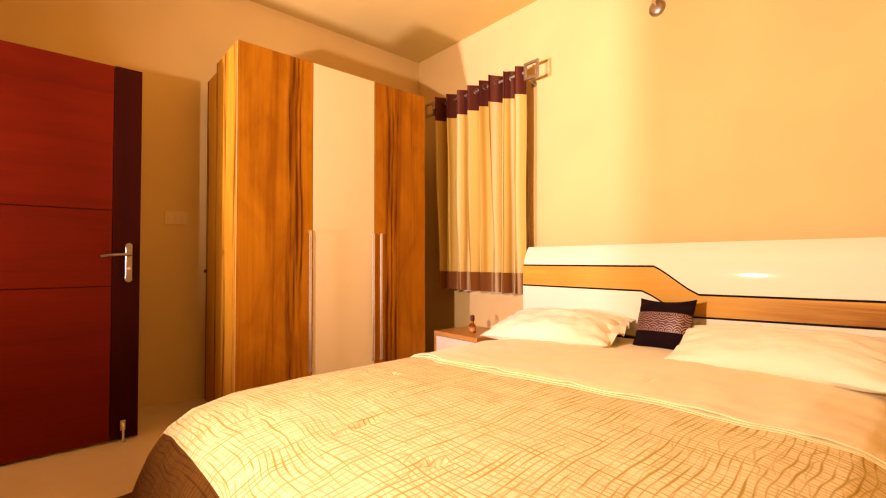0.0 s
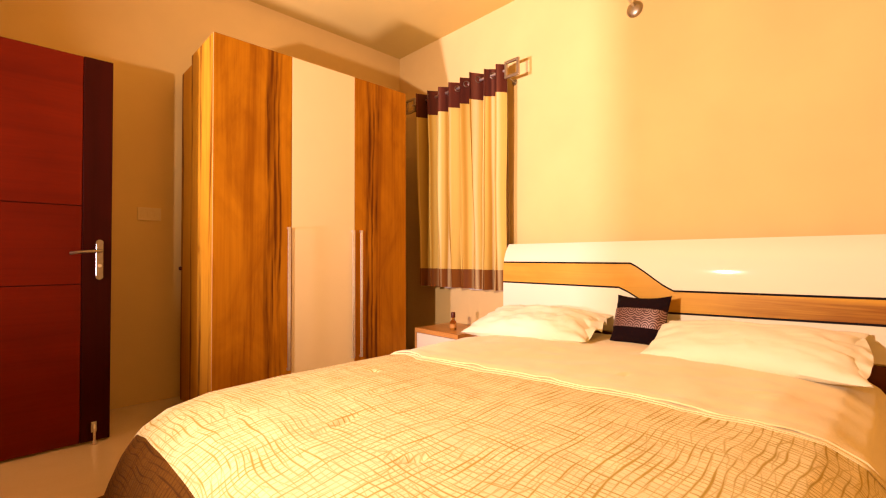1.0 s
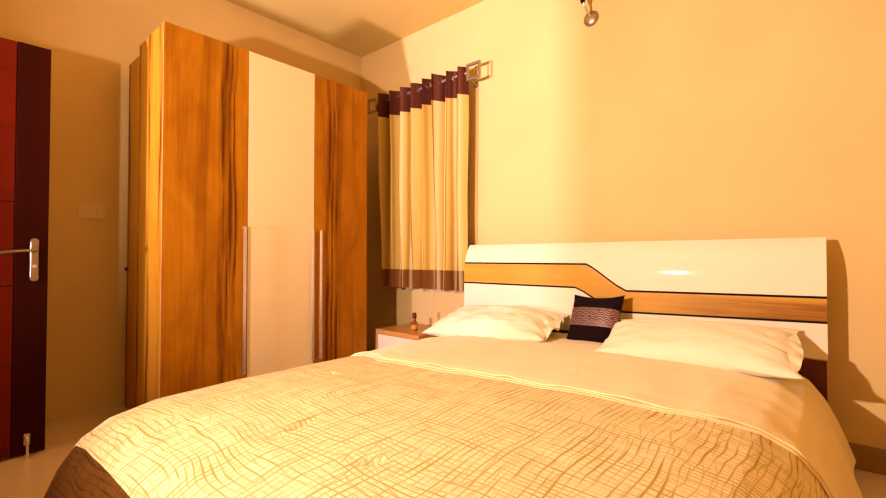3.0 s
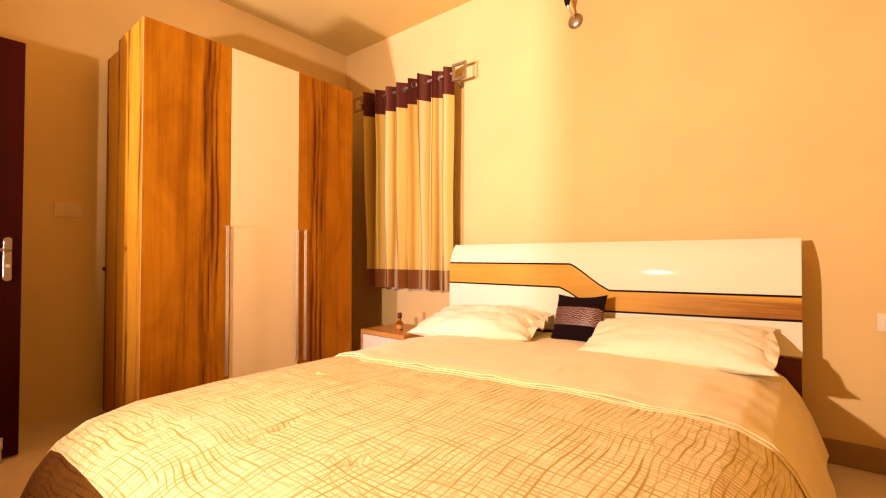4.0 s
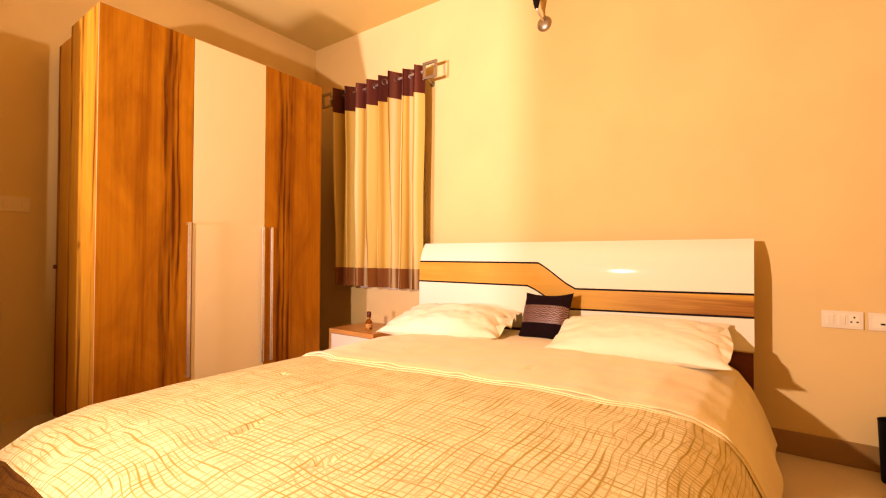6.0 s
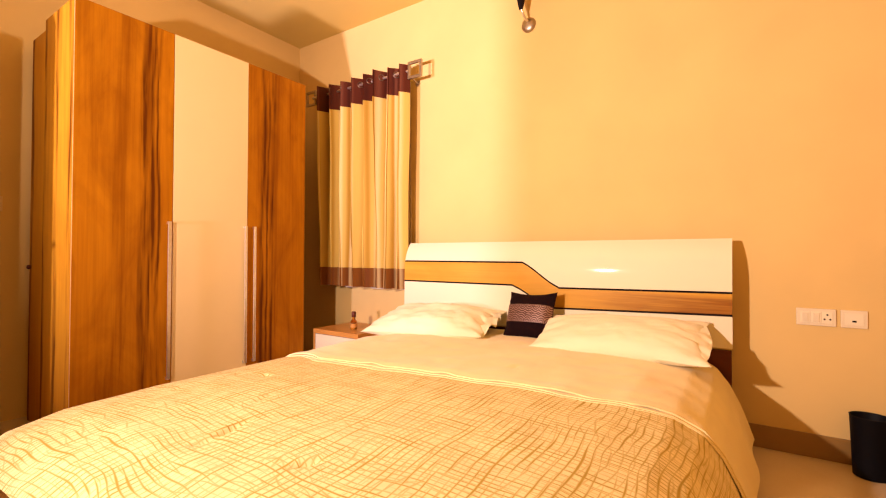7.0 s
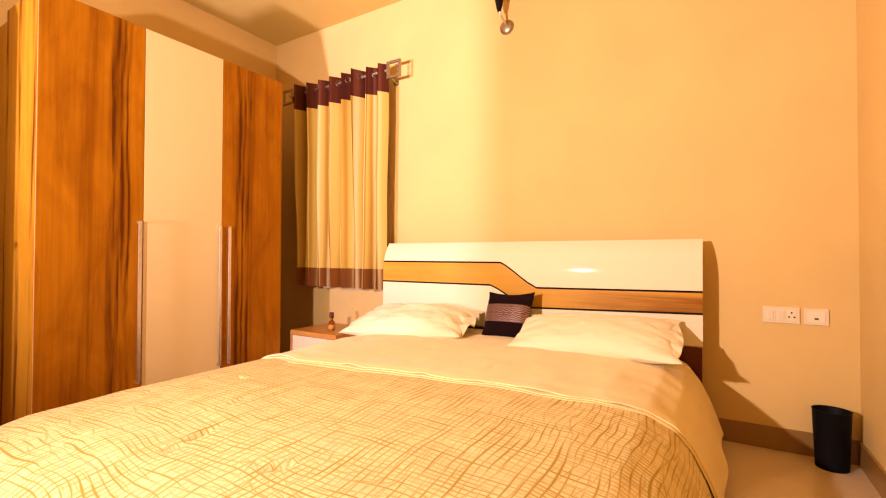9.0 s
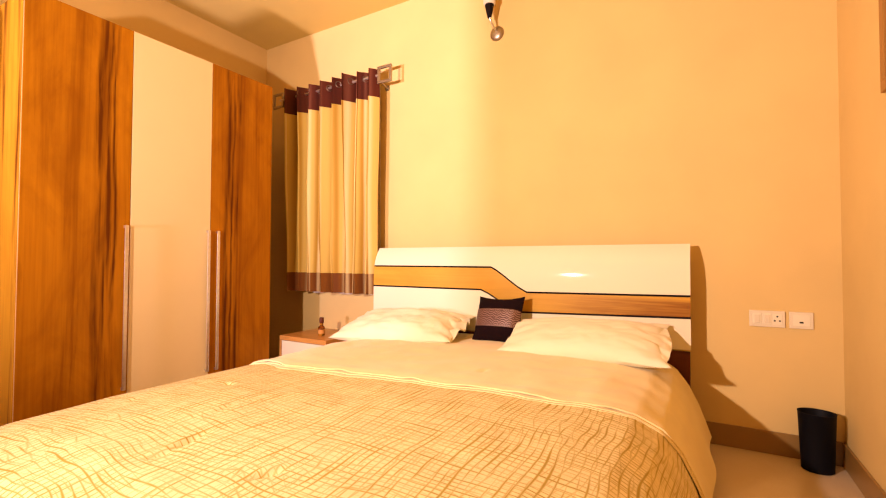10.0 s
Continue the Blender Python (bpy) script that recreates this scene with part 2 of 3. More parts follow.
FLOOR = floor_material()
COVERLET = coverlet_material("woven_coverlet", (0.86, 0.715, 0.38), (0.36, 0.24, 0.014))
COVER_BORDER = coverlet_material("woven_border", (0.13, 0.052, 0.005), (0.05, 0.016, 0.0015))
CURTAIN = curtain_material("striped_satin", (0.68, 0.475, 0.11), (0.42, 0.225, 0.02), (0.80, 0.63, 0.28))
CURTAIN_BAND = curtain_material("brown_satin", (0.20, 0.066, 0.007), (0.14, 0.04, 0.005), (0.55, 0.40, 0.18))
# the heading's paler stripe colour stands in for sheen on its folds
CURTAIN_HEAD = curtain_material("plum_satin", (0.085, 0.016, 0.006), (0.050, 0.008, 0.003), (0.15, 0.045, 0.022))
BROCADE = brocade_material()
GLASS = glass("window_glass", (0.9, 0.95, 0.95))
AMBER = glass("amber_oil", (0.75, 0.40, 0.10), 0.05)
FROST = paint("frosted_glass", (0.78, 0.72, 0.60), 0.35, 0.03, 60, 0.01)

# ---- mesh helpers ----
BASE = {}


def thing(name, base, label, category, group="", kind=""):
    ob = new(name)
    ob.empty_display_size = 0.1
    ob.location = base
    BASE[ob.name] = Vector(base)
    return tagged(ob, label, category, group, kind)


def finish(name, bm, material, smooth=False, shift=None, materials=()):
    if shift is not None:
        bmesh.ops.translate(bm, verts=bm.verts, vec=-shift)
    bmesh.ops.recalc_face_normals(bm, faces=bm.faces)
    if smooth:
        for e in bm.edges:
            e.smooth = e.calc_face_angle(0.0) < 0.65
    me = bpy.data.meshes.new(name)
    bm.to_mesh(me)
    bm.free()
    for m in (material, *materials):
        me.materials.append(m)
    if smooth:
        me.polygons.foreach_set("use_smooth", [True] * len(me.polygons))
    return me


def part(name, bm, material, parent, label="", smooth=False, materials=()):
    """One mesh, given in the room's coordinates, under a thing or a part of it."""
    top = parent
    while top.parent:
        top = top.parent
    ob = new(name, finish(name, bm, material, smooth, BASE[top.name], materials))
    ob.parent = parent
    if label:
        ob["label"] = label
    return ob


def single(name, bm, material, label, category, base=(0, 0, 0), smooth=False, kind="", group="", materials=()):
    ob = new(name, finish(name, bm, material, smooth, Vector(base), materials))
    ob.location = base
    return tagged(ob, label, category, group, kind)


def box(x0, x1, y0, y1, z0, z1, bevel=0.0, bm=None, seg=2):
    own = bmesh.new()
    bmesh.ops.create_cube(own, size=1.0)
    for v in own.verts:
        v.co = ((x0 + x1) / 2 + v.co.x * (x1 - x0), (y0 + y1) / 2 + v.co.y * (y1 - y0), (z0 + z1) / 2 + v.co.z * (z1 - z0))
    if bevel:
        bmesh.ops.bevel(own, geom=list(own.edges), offset=bevel, segments=seg, affect="EDGES", profile=0.6)
    return join(bm, own)


def join(bm, own):
    if bm is None:
        return own
    me = bpy.data.meshes.new("tmp")
    own.to_mesh(me)
    own.free()
    bm.from_mesh(me)
    bpy.data.meshes.remove(me)
    return bm


def rod(p0, p1, r0, r1=None, seg=20, bm=None, cap=True):
    own = bmesh.new()
    p0, p1 = Vector(p0), Vector(p1)
    bmesh.ops.create_cone(own, cap_ends=cap, segments=seg, radius1=r0, radius2=r0 if r1 is None else r1, depth=(p1 - p0).length)
    m = Matrix.Translation((p0 + p1) / 2) @ (p1 - p0).to_track_quat("Z", "Y").to_matrix().to_4x4()
    bmesh.ops.transform(own, matrix=m, verts=own.verts)
    return join(bm, own)


def lathe(profile, m, seg=28, bm=None, squash=1.0):
    """Turn (radius, height) pairs round z, then lay the form by m."""
    own = bmesh.new()
    rings = []
    for r, h in profile:
        rings.append([own.verts.new(m @ Vector((max(r, 1e-4) * math.cos(2 * math.pi * k / seg), max(r, 1e-4) * squash * math.sin(2 * math.pi * k / seg), h))) for k in range(seg)])
    for a, b in zip(rings, rings[1:]):
        for k in range(seg):
            own.faces.new((a[k], a[(k + 1) % seg], b[(k + 1) % seg], b[k]))
    own.faces.new(rings[0])
    own.faces.new(rings[-1])
    return join(bm, own)


def tube(points, r, seg=10, bm=None):
    own = bmesh.new()
    pts, rings = [Vector(p) for p in points], []
    for k, p in enumerate(pts):
        way = (pts[min(k + 1, len(pts) - 1)] - pts[max(k - 1, 0)]).normalized()
        q = way.to_track_quat("Z", "Y")
        rings.append([own.verts.new(p + q @ Vector((r * math.cos(2 * math.pi * j / seg), r * math.sin(2 * math.pi * j / seg), 0))) for j in range(seg)])
    for a, b in zip(rings, rings[1:]):
        for j in range(seg):
            own.faces.new((a[j], a[(j + 1) % seg], b[(j + 1) % seg], b[j]))
    own.faces.new(rings[0])
    own.faces.new(rings[-1])
    return join(bm, own)


def sheet(nu, nv, place, uv=None, thick=0.0, bm=None):
    """A grid of place(u, v), u and v from 0 to 1; closed to a slab when thick."""
    own = bmesh.new()
    layer = own.loops.layers.uv.new("UVMap") if uv else None
    vs = [[own.verts.new(place(i / nu, j / nv)) for j in range(nv + 1)] for i in range(nu + 1)]
    for i in range(nu):
        for j in range(nv):
            f = own.faces.new((vs[i][j], vs[i + 1][j], vs[i + 1][j + 1], vs[i][j + 1]))
            if uv:
                for loop, (a, b) in zip(f.loops, ((i, j), (i + 1, j), (i + 1, j + 1), (i, j + 1))):
                    loop[layer].uv = uv(a / nu, b / nv)
    if thick:
        own.normal_update()
        top = list(own.faces)
        under = {v: own.verts.new(v.co - v.normal * thick) for row in vs for v in row}
        for f in top:
            g = own.faces.new([under[v] for v in reversed(f.verts)])
            if uv:
                for loop, src in zip(g.loops, reversed(f.loops)):
                    loop[layer].uv = src[layer].uv
        rim = [vs[i][0] for i in range(nu + 1)] + [vs[nu][j] for j in range(1, nv + 1)] + [vs[i][nv] for i in range(nu - 1, -1, -1)] + [vs[0][j] for j in range(nv - 1, 0, -1)]
        for a, b in zip(rim, rim[1:] + rim[:1]):
            g = own.faces.new((b, a, under[a], under[b]))
            if uv:
                for loop in g.loops:
                    loop[layer].uv = (0.0, 0.0)
    return join(bm, own)


# ---- structure ----
XL, XR, YB, YF, ZC = -3.64, 0.645, 2.90, -2.9, 3.07
T = 0.15
single("floor", box(XL - T, XR + T, YF - T, YB + T, -0.12, 0.0), FLOOR, "glossy cream vitrified tile floor", "floor", kind="structure")
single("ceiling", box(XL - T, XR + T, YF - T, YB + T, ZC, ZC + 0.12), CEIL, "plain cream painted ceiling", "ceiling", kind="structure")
# back wall with the window opening behind the curtain
WX0, WX1, WZ0, WZ1 = -3.05, -2.32, 0.98, 2.30
bm = box(XL - T, WX0, YB, YB + T, 0, ZC)
box(WX1, XR + T, YB, YB + T, 0, ZC, bm=bm)
box(WX0, WX1, YB, YB + T, 0, WZ0, bm=bm)
box(WX0, WX1, YB, YB + T, WZ1, ZC, bm=bm)
single("wall_north", bm, WALL, "cream emulsion wall behind the bed", "wall", kind="structure")
single("wall_west", box(XL - T, XL, YF - T, YB, 0, ZC), WALL, "cream emulsion wall behind the wardrobe", "wall", kind="structure")
single("wall_east", box(XR, XR + T, YF - T, YB, 0, ZC), WALL, "cream emulsion wall beside the bed", "wall", kind="structure")
# unseen: wall with the doorway, the recess beside it, and the hall beyond
JX0, JX1, JY0, JY1, JZ, YR = -3.09, -2.123, -0.72, -0.60, 2.11, -1.60
bm = box(XL, JX0, JY0, JY1, 0, ZC)
box(JX0, JX1, JY0, JY1, JZ, ZC, bm=bm)
single("wall_doorway", bm, WALL, "plain cream wall with a doorway", "wall", kind="structure")
# added wall, blocks the hall lamp so its light ends in a vertical edge
single("wall_light_stop", box(JX1, JX1 + 0.10, YR - 0.12, JY1, 0, ZC), WALL, "plain cream unseen wall added to stop the hall lamp's light", "wall", kind="structure")
single("wall_south", box(JX1 + 0.10, XR, YR - 0.12, YR, 0, ZC), WALL, "plain cream wall opposite the bed", "wall", kind="structure")
single("wall_hall", box(XL, XR, YF - T, YF, 0, ZC), WALL, "plain cream wall of the hall", "wall", kind="structure")
single("baseboard", box(XL + 0.9, XR - 0.012, YB - 0.012, YB, 0, 0.117, 0.003), SKIRTING, "low brown tile skirting along the wall", "baseboard", kind="structure")
single("baseboard_east", box(XR - 0.012, XR, YF, YB - 0.012, 0, 0.117, 0.003), SKIRTING, "low brown tile skirting along the wall", "baseboard", kind="structure")

win = thing("window_1", ((WX0 + WX1) / 2, YB + 0.07, WZ0), "closed window hidden behind a curtain", "window", kind="structure")
bm = box(WX0, WX0 + 0.05, YB + 0.04, YB + 0.10, WZ0, WZ1, 0.004)
box(WX1 - 0.05, WX1, YB + 0.04, YB + 0.10, WZ0, WZ1, 0.004, bm)
box(WX0 + 0.05, WX1 - 0.05, YB + 0.04, YB + 0.10, WZ0, WZ0 + 0.05, 0.004, bm)
box(WX0 + 0.05, WX1 - 0.05, YB + 0.04, YB + 0.10, WZ1 - 0.05, WZ1, 0.004, bm)
part("window_frame", bm, PLASTIC, win)
part("pane", box(WX0 + 0.05, WX1 - 0.05, YB + 0.067, YB + 0.073, WZ0 + 0.05, WZ1 - 0.05), GLASS, win)

# ---- wardrobe ----
WF, WBK, WY0, WY1, WTOP = -2.853, -3.56, 0.857, 2.340, 2.354
ward = thing("wardrobe", (-3.2, WY0, 0), "tall three-door wardrobe in streaked brown veneer with a cream middle door", "wardrobe")
part("side_panel", box(WBK + 0.25, WF - 0.022, WY0, WY0 + 0.022, 0.0, WTOP, 0.002), SIDE_WOOD, ward, "honey-coloured veneer side with dark streaks")
part("back_side_panel", box(WBK, WBK + 0.244, WY0 + 0.006, WY0 + 0.022, 0.0, WTOP - 0.05, 0.002), SIDE_BACK_LIFTED, ward)
part("side_panel", box(WBK, WF - 0.022, WY1 - 0.022, WY1, 0.0, WTOP, 0.002), DARK_WOOD, ward)
part("top_panel", box(WBK + 0.25, WF - 0.022, WY0 + 0.022, WY1 - 0.022, WTOP - 0.022, WTOP - 0.002, 0.002), SIDE_WOOD, ward)
part("knob", lathe([(0, 0), (0.010, 0), (0.014, 0.012), (0.009, 0.020), (0, 0.021)], Matrix.Translation((WBK + 0.026, WY0 + 0.008, 0.922)) @ Euler((radians(90), 0, 0)).to_matrix().to_4x4(), 16), DARK_WOOD, ward, "small dark knob", True)
# thin pale strip painted as the lit edge of the first door
part("lit_edge", box(WF - 0.007, WF - 0.002, WY0 - 0.0005, WY0 + 0.0014, 0.075, WTOP - 0.001), LIT_EDGE, ward, "pale strip painted as lamplight on the front corner")
part("back_panel", box(WBK, WBK + 0.008, WY0 + 0.022, WY1 - 0.022, 0.05, WTOP - 0.05), DARK_WOOD, ward)
part("bottom_panel", box(WBK + 0.01, WF - 0.022, WY0 + 0.022, WY1 - 0.022, 0.07, 0.09), DARK_WOOD, ward)
part("plinth", box(WF - 0.06, WF - 0.04, WY0 + 0.022, WY1 - 0.022, 0.0, 0.07), DARK_WOOD, ward)
DW = (WY1 - WY0) / 3
for k, m in enumerate((DOOR_WOOD_A, CREAM_LACQUER, DOOR_WOOD_B)):
    y0, y1 = WY0 + k * DW + 0.0015, WY0 + (k + 1) * DW - 0.0015
    d = new("wardrobe_door", finish("wardrobe_door", box(WF - 0.02, WF, y0, y1, 0.075, WTOP, 0.0015), m, False, Vector((-3.2, y0, 0))))
    d.parent = ward
    d.location = (0, y0 - WY0, 0)
    d["label"] = ("cream lacquered middle door" if k == 1 else "brown veneer door with dark heartwood streaks")
    if k == 0:
        spots = (y1 - 0.025,)
    elif k == 1:
        spots = (y1 - 0.02,)
    else:
        spots = (y0 + 0.045,)
    for hy in spots:
        z0, z1 = 0.25, 1.20
        bm = box(WF + 0.018, WF + 0.026, hy - 0.010, hy + 0.010, z0, z1, 0.004)
        for hz in (z0 + 0.008, z1 - 0.008):
            box(WF, WF + 0.020, hy - 0.008, hy + 0.008, hz - 0.008, hz + 0.008, 0.002, bm)
        bmesh.ops.translate(bm, verts=bm.verts, vec=-Vector((0, y0 - WY0, 0)))
        part("handle", bm, CHROME, d, "long slim steel bar handle")

# ---- room door, open ----
DX, DY0, DY1, DZ1 = -3.05, -0.59, 0.398, 2.085
leaf = thing("door_1", (DX, DY0, 0), "open dark red-brown wooden room door", "door", kind="structure")
gz = (0.012, 0.858, 1.277, DZ1)
for a, b in zip(gz, gz[1:]):
    part("panel", box(DX - 0.036, DX, DY0 + 0.005, DY1 - 0.130, a + 0.0025, b - 0.0025, 0.002), MAHOGANY, leaf)
part("core", box(DX - 0.034, DX - 0.006, DY0 + 0.004, DY1 - 0.128, 0.012, DZ1 - 0.004), MAHOGANY_STILE, leaf)
part("stile", box(DX - 0.037, DX + 0.001, DY1 - 0.127, DY1, 0.012, DZ1, 0.0025), MAHOGANY_STILE, leaf, "darker vertical stile on the lock side")
bm = box(DX + 0.001, DX + 0.009, 0.329, 0.361, 0.896, 1.080, 0.0038, seg=3)
rod((DX + 0.001, 0.345, 1.080), (DX + 0.0092, 0.345, 1.080), 0.0165, seg=24, bm=bm)
rod((DX + 0.001, 0.345, 0.896), (DX + 0.0092, 0.345, 0.896), 0.0165, seg=24, bm=bm)
plate = part("lock_plate", bm, NICKEL, leaf, "long steel lock plate with rounded ends")
bm = rod((DX + 0.006, 0.345, 1.035), (DX + 0.05, 0.345, 1.035), 0.010)
tube([(DX + 0.05, 0.352, 1.035), (DX + 0.055, 0.33, 1.034), (DX + 0.056, 0.28, 1.031), (DX + 0.053, 0.235, 1.026), (DX + 0.046, 0.218, 1.022)], 0.0085, 12, bm)
part("lever", bm, NICKEL, plate, "curved steel lever", True)
part("key_cylinder", rod((DX + 0.006, 0.345, 0.955), (DX + 0.016, 0.345, 0.955), 0.009), CHROME, plate)
bm = box(DX + 0.001, DX + 0.012, 0.316, 0.340, 0.06, 0.115, 0.003)
tube([(DX + 0.012, 0.328, 0.10), (DX + 0.03, 0.328, 0.085), (DX + 0.032, 0.328, 0.02)], 0.006, 10, bm)
rod((DX + 0.032, 0.328, 0.001), (DX + 0.032, 0.328, 0.022), 0.010, 0.008, 16, bm)
part("door_stop", bm, CHROME, leaf, "small steel kick-down door stop with a rubber foot")
# lining of the doorway
bm = box(JX0, JX0 + 0.03, JY0, JY1 + 0.004, 0, JZ, 0.003)
box(JX1 - 0.03, JX1, JY0, JY1 + 0.004, 0, JZ, 0.003, bm)
box(JX0 + 0.03, JX1 - 0.03, JY0, JY1 + 0.004, JZ - 0.025, JZ, 0.003, bm)
single("trim_door_frame", bm, MAHOGANY_STILE, "dark red-brown door frame lining the doorway", "door frame", kind="structure")

# ---- bed ----
BX = -1.06
bed = thing("double_bed", (BX, 1.6, 0), "low double bed with a white and walnut curved headboard", "bed")
HB0, HB1 = -2.145, -0.008


def hb_front(z):
    return 2.725 + 3.77 * max(0.0, z - 0.827) ** 3


def kink(x, left, right, x0, x1, end):
    if x < x0:
        return left
    if x < x1:
        s = (x - x0) / (x1 - x0)
        return left + (right - left) * (s * s * (3 - 2 * s) * 0.35 + s * 0.65)
    return right + (end - right) * (x - x1) / (HB1 - x1)


def upper_cut(x):
    return kink(x, 0.957, 0.800, -1.165, -0.915, 0.813)


def lower_cut(x):
    return kink(x, 0.806, 0.672, -1.235, -0.975, 0.697)


def hb_panel(lo, hi, nv, back=0.0):
    xs = sorted(set([HB0 + (HB1 - HB0) * k / 40 for k in range(41)] + [-1.235, -1.165, -0.975, -0.915]))

    def place(u, v):
        x = xs[round(u * (len(xs) - 1))]
        z = lo(x) + (hi(x) - lo(x)) * v
        return Vector((x, hb_front(z) + back, z))
    return sheet(len(xs) - 1, nv, place, None, 0.020)


G = 0.0058
part("headboard", hb_panel(lambda x: upper_cut(x) + G, lambda x: 1.096, 14), WHITE_LACQUER, bed, "glossy white upper headboard panel curving back at the top", True)
part("inlay_panel", hb_panel(lambda x: lower_cut(x) + G, lambda x: upper_cut(x) - G, 6), STRIP, bed, "walnut veneer band stepping down across the headboard", True)
part("lower_panel", hb_panel(lambda x: 0.527, lambda x: lower_cut(x) - G, 6), WHITE_LACQUER, bed, "glossy white lower headboard panel", True)
for cut in (upper_cut, lower_cut):
    part("inlay_line", hb_panel(lambda x: cut(x) - G + 0.0003, lambda x: cut(x) + G - 0.0003, 1, 0.0015), DARK_GAP, bed, "black line between the headboard panels")
part("base_panel", box(HB0 + 0.01, HB1 - 0.004, 2.728, 2.752, 0.06, 0.516, 0.003), DARK_WOOD, bed, "dark brown lower headboard board")
for x in (HB0 + 0.22, BX, HB1 - 0.24):
    part("batten", box(x - 0.03, x + 0.03, 2.765, 2.80, 0.0, 0.86, 0.003), DARK_WOOD, bed)
for s in (-1, 1):
    part("side_rail", box(BX + s * 0.95 - 0.015, BX + s * 0.95 + 0.015, 0.62, 2.727, 0.10, 0.30, 0.004), DARK_WOOD, bed)
part("foot_rail", box(BX - 0.935, BX + 0.935, 0.60, 0.63, 0.10, 0.30, 0.004), DARK_WOOD, bed)
for s in (-1, 1):
    part("leg", box(BX + s * 0.90 - 0.04, BX + s * 0.90 + 0.04, 0.64, 0.72, 0.0, 0.10, 0.004), DARK_WOOD, bed)

single("mattress", box(BX - 0.93, BX + 0.93, 0.64, 2.70, 0.16, 0.44, 0.05, seg=4), LINEN, "thick mattress under a bedspread on the bed", "mattress", (BX, 1.6, 0), True)

# how the spread falls: distance from the middle and height
FALL = [(0.0, 0.505), (0.45, 0.503), (0.75, 0.492), (0.90, 0.466), (0.98, 0.42), (1.03, 0.35), (1.07, 0.26), (1.10, 0.17), (1.125, 0.085)]
ARC = [0.0]
for (a, b), (c, d) in zip(FALL, FALL[1:]):
    ARC.append(ARC[-1] + math.hypot(c - a, d - b))


def fall(s):
    s = min(max(s, 0.0), ARC[-1])
    return (float(np.interp(s, ARC, [p[0] for p in FALL])), float(np.interp(s, ARC, [p[1] for p in FALL])))


# creases: place, direction in degrees, half length, depth
CREASES = [(-1.205, 0.745, 98, 0.055, 0.014), (-1.19, 0.66, 70, 0.03, 0.009), (-0.85, 0.73, 60, 0.035, 0.014), (-1.613, 1.144, 30, 0.02, 0.013), (-0.795, 1.81, 75, 0.025, 0.012),
           (-1.35, 0.95, 110, 0.05, 0.005), (-0.55, 1.18, 80, 0.06, 0.004), (-1.75, 0.85, 120, 0.05, 0.005), (-0.35, 1.95, 40, 0.05, 0.005)]


def spread_at(a, y):
    """The spread's surface: a across from the middle along the cloth, y along the bed."""
    s = -1 if a < 0 else 1
    off, z = fall(abs(a))
    out = 0.0
    if y < 1.05:
        # the foot end rounds down
        k = 1.05 - y
        kk = min(k + 0.28, ARC[-1])
        o, zz = fall(kk)
        base = fall(0.28)
        out = o - base[0]
        zf = zz
        yy = 1.05 - out
        z = max(0.06, z + zf - 0.505) if z + zf - 0.505 > 0.06 else 0.06 + 0.02 * math.sin(a * 9)
        y = yy
        r = min(1.0, max(0.0, (k - 0.45) / 0.5))
        off = off - 0.05 * r * (abs(a) / ARC[-1]) ** 2
    x = BX + s * off
    for cx, cy, turn, half, deep in CREASES:
        dx, dy = x - cx, y - cy
        if abs(dx) + abs(dy) < 0.25:
            ca, sa = math.cos(radians(turn)), math.sin(radians(turn))
            along, off_line = dx * ca + dy * sa, -dx * sa + dy * ca
            z += deep * math.exp(-(along / half) ** 2) * (0.3 * math.exp(-((off_line - 0.022) / 0.016) ** 2) - math.exp(-(off_line / 0.011) ** 2))
    z += 0.007 * noise.noise(Vector((x * 2.1, y * 2.3, 0.3))) + 0.004 * noise.noise(Vector((x * 6.5, y * 5.0, 1.7)))
    if abs(a) > 0.8 and y < 0.9:
        # the corner of the cloth stands out at the foot
        t = min(1.0, (0.9 - y) / 0.5)
        x += s * 0.05 * t * t * (3 - 2 * t) * min(1.0, (abs(a) - 0.8) / 0.5) ** 2
    if abs(a) > 0.95:
        x += s * 0.010 * math.sin(y * 11 + 2 * s) * min(1.0, (abs(a) - 0.95) / 0.4)
    return Vector((x, y, z))


FOLD_X = (-2.25, -2.05, -1.6, -1.2, -0.6, -0.2, 0.0, 0.12)
FOLD_Y = (1.52, 1.53, 1.47, 1.53, 1.58, 1.66, 1.74, 1.80)


def fold_y(x):
    return float(np.interp(x, FOLD_X, FOLD_Y)) + 0.022 * noise.noise(Vector((x * 4, 0, 5))) + 0.012 * noise.noise(Vector((x * 13, 0, 2)))


EDGE, EDGE_WALL = 1.02, 1.24
Y_HEM, Y_EDGE = 1.05 - (ARC[-1] - 0.28), 1.05 - (EDGE - 0.28)
cover = thing("bedspread", (BX, 1.6, 0), "cream bedspread with wavy gold-brown crosshatch lines and brown border", "bedspread")


def cover_piece(name, a0, a1, y0, y1, nu, nv, material, label):
    bm = sheet(nu, nv, lambda u, v: spread_at(a0 + (a1 - a0) * u, y0 + (y1 - y0) * v), lambda u, v: (a0 + (a1 - a0) * u, y0 + (y1 - y0) * v), 0.006)
    part(name, bm, material, cover, label, True)


cover_piece("top_panel", -EDGE, EDGE_WALL, Y_EDGE, 2.05, 230, 190, COVERLET, "cream cloth with crosshatch strokes")
cover_piece("side_border", -ARC[-1], -EDGE, Y_HEM, 2.05, 16, 110, COVER_BORDER, "brown woven border")
cover_piece("side_border", EDGE_WALL, ARC[-1], Y_HEM, 2.05, 16, 110, COVER_BORDER, "brown woven border")
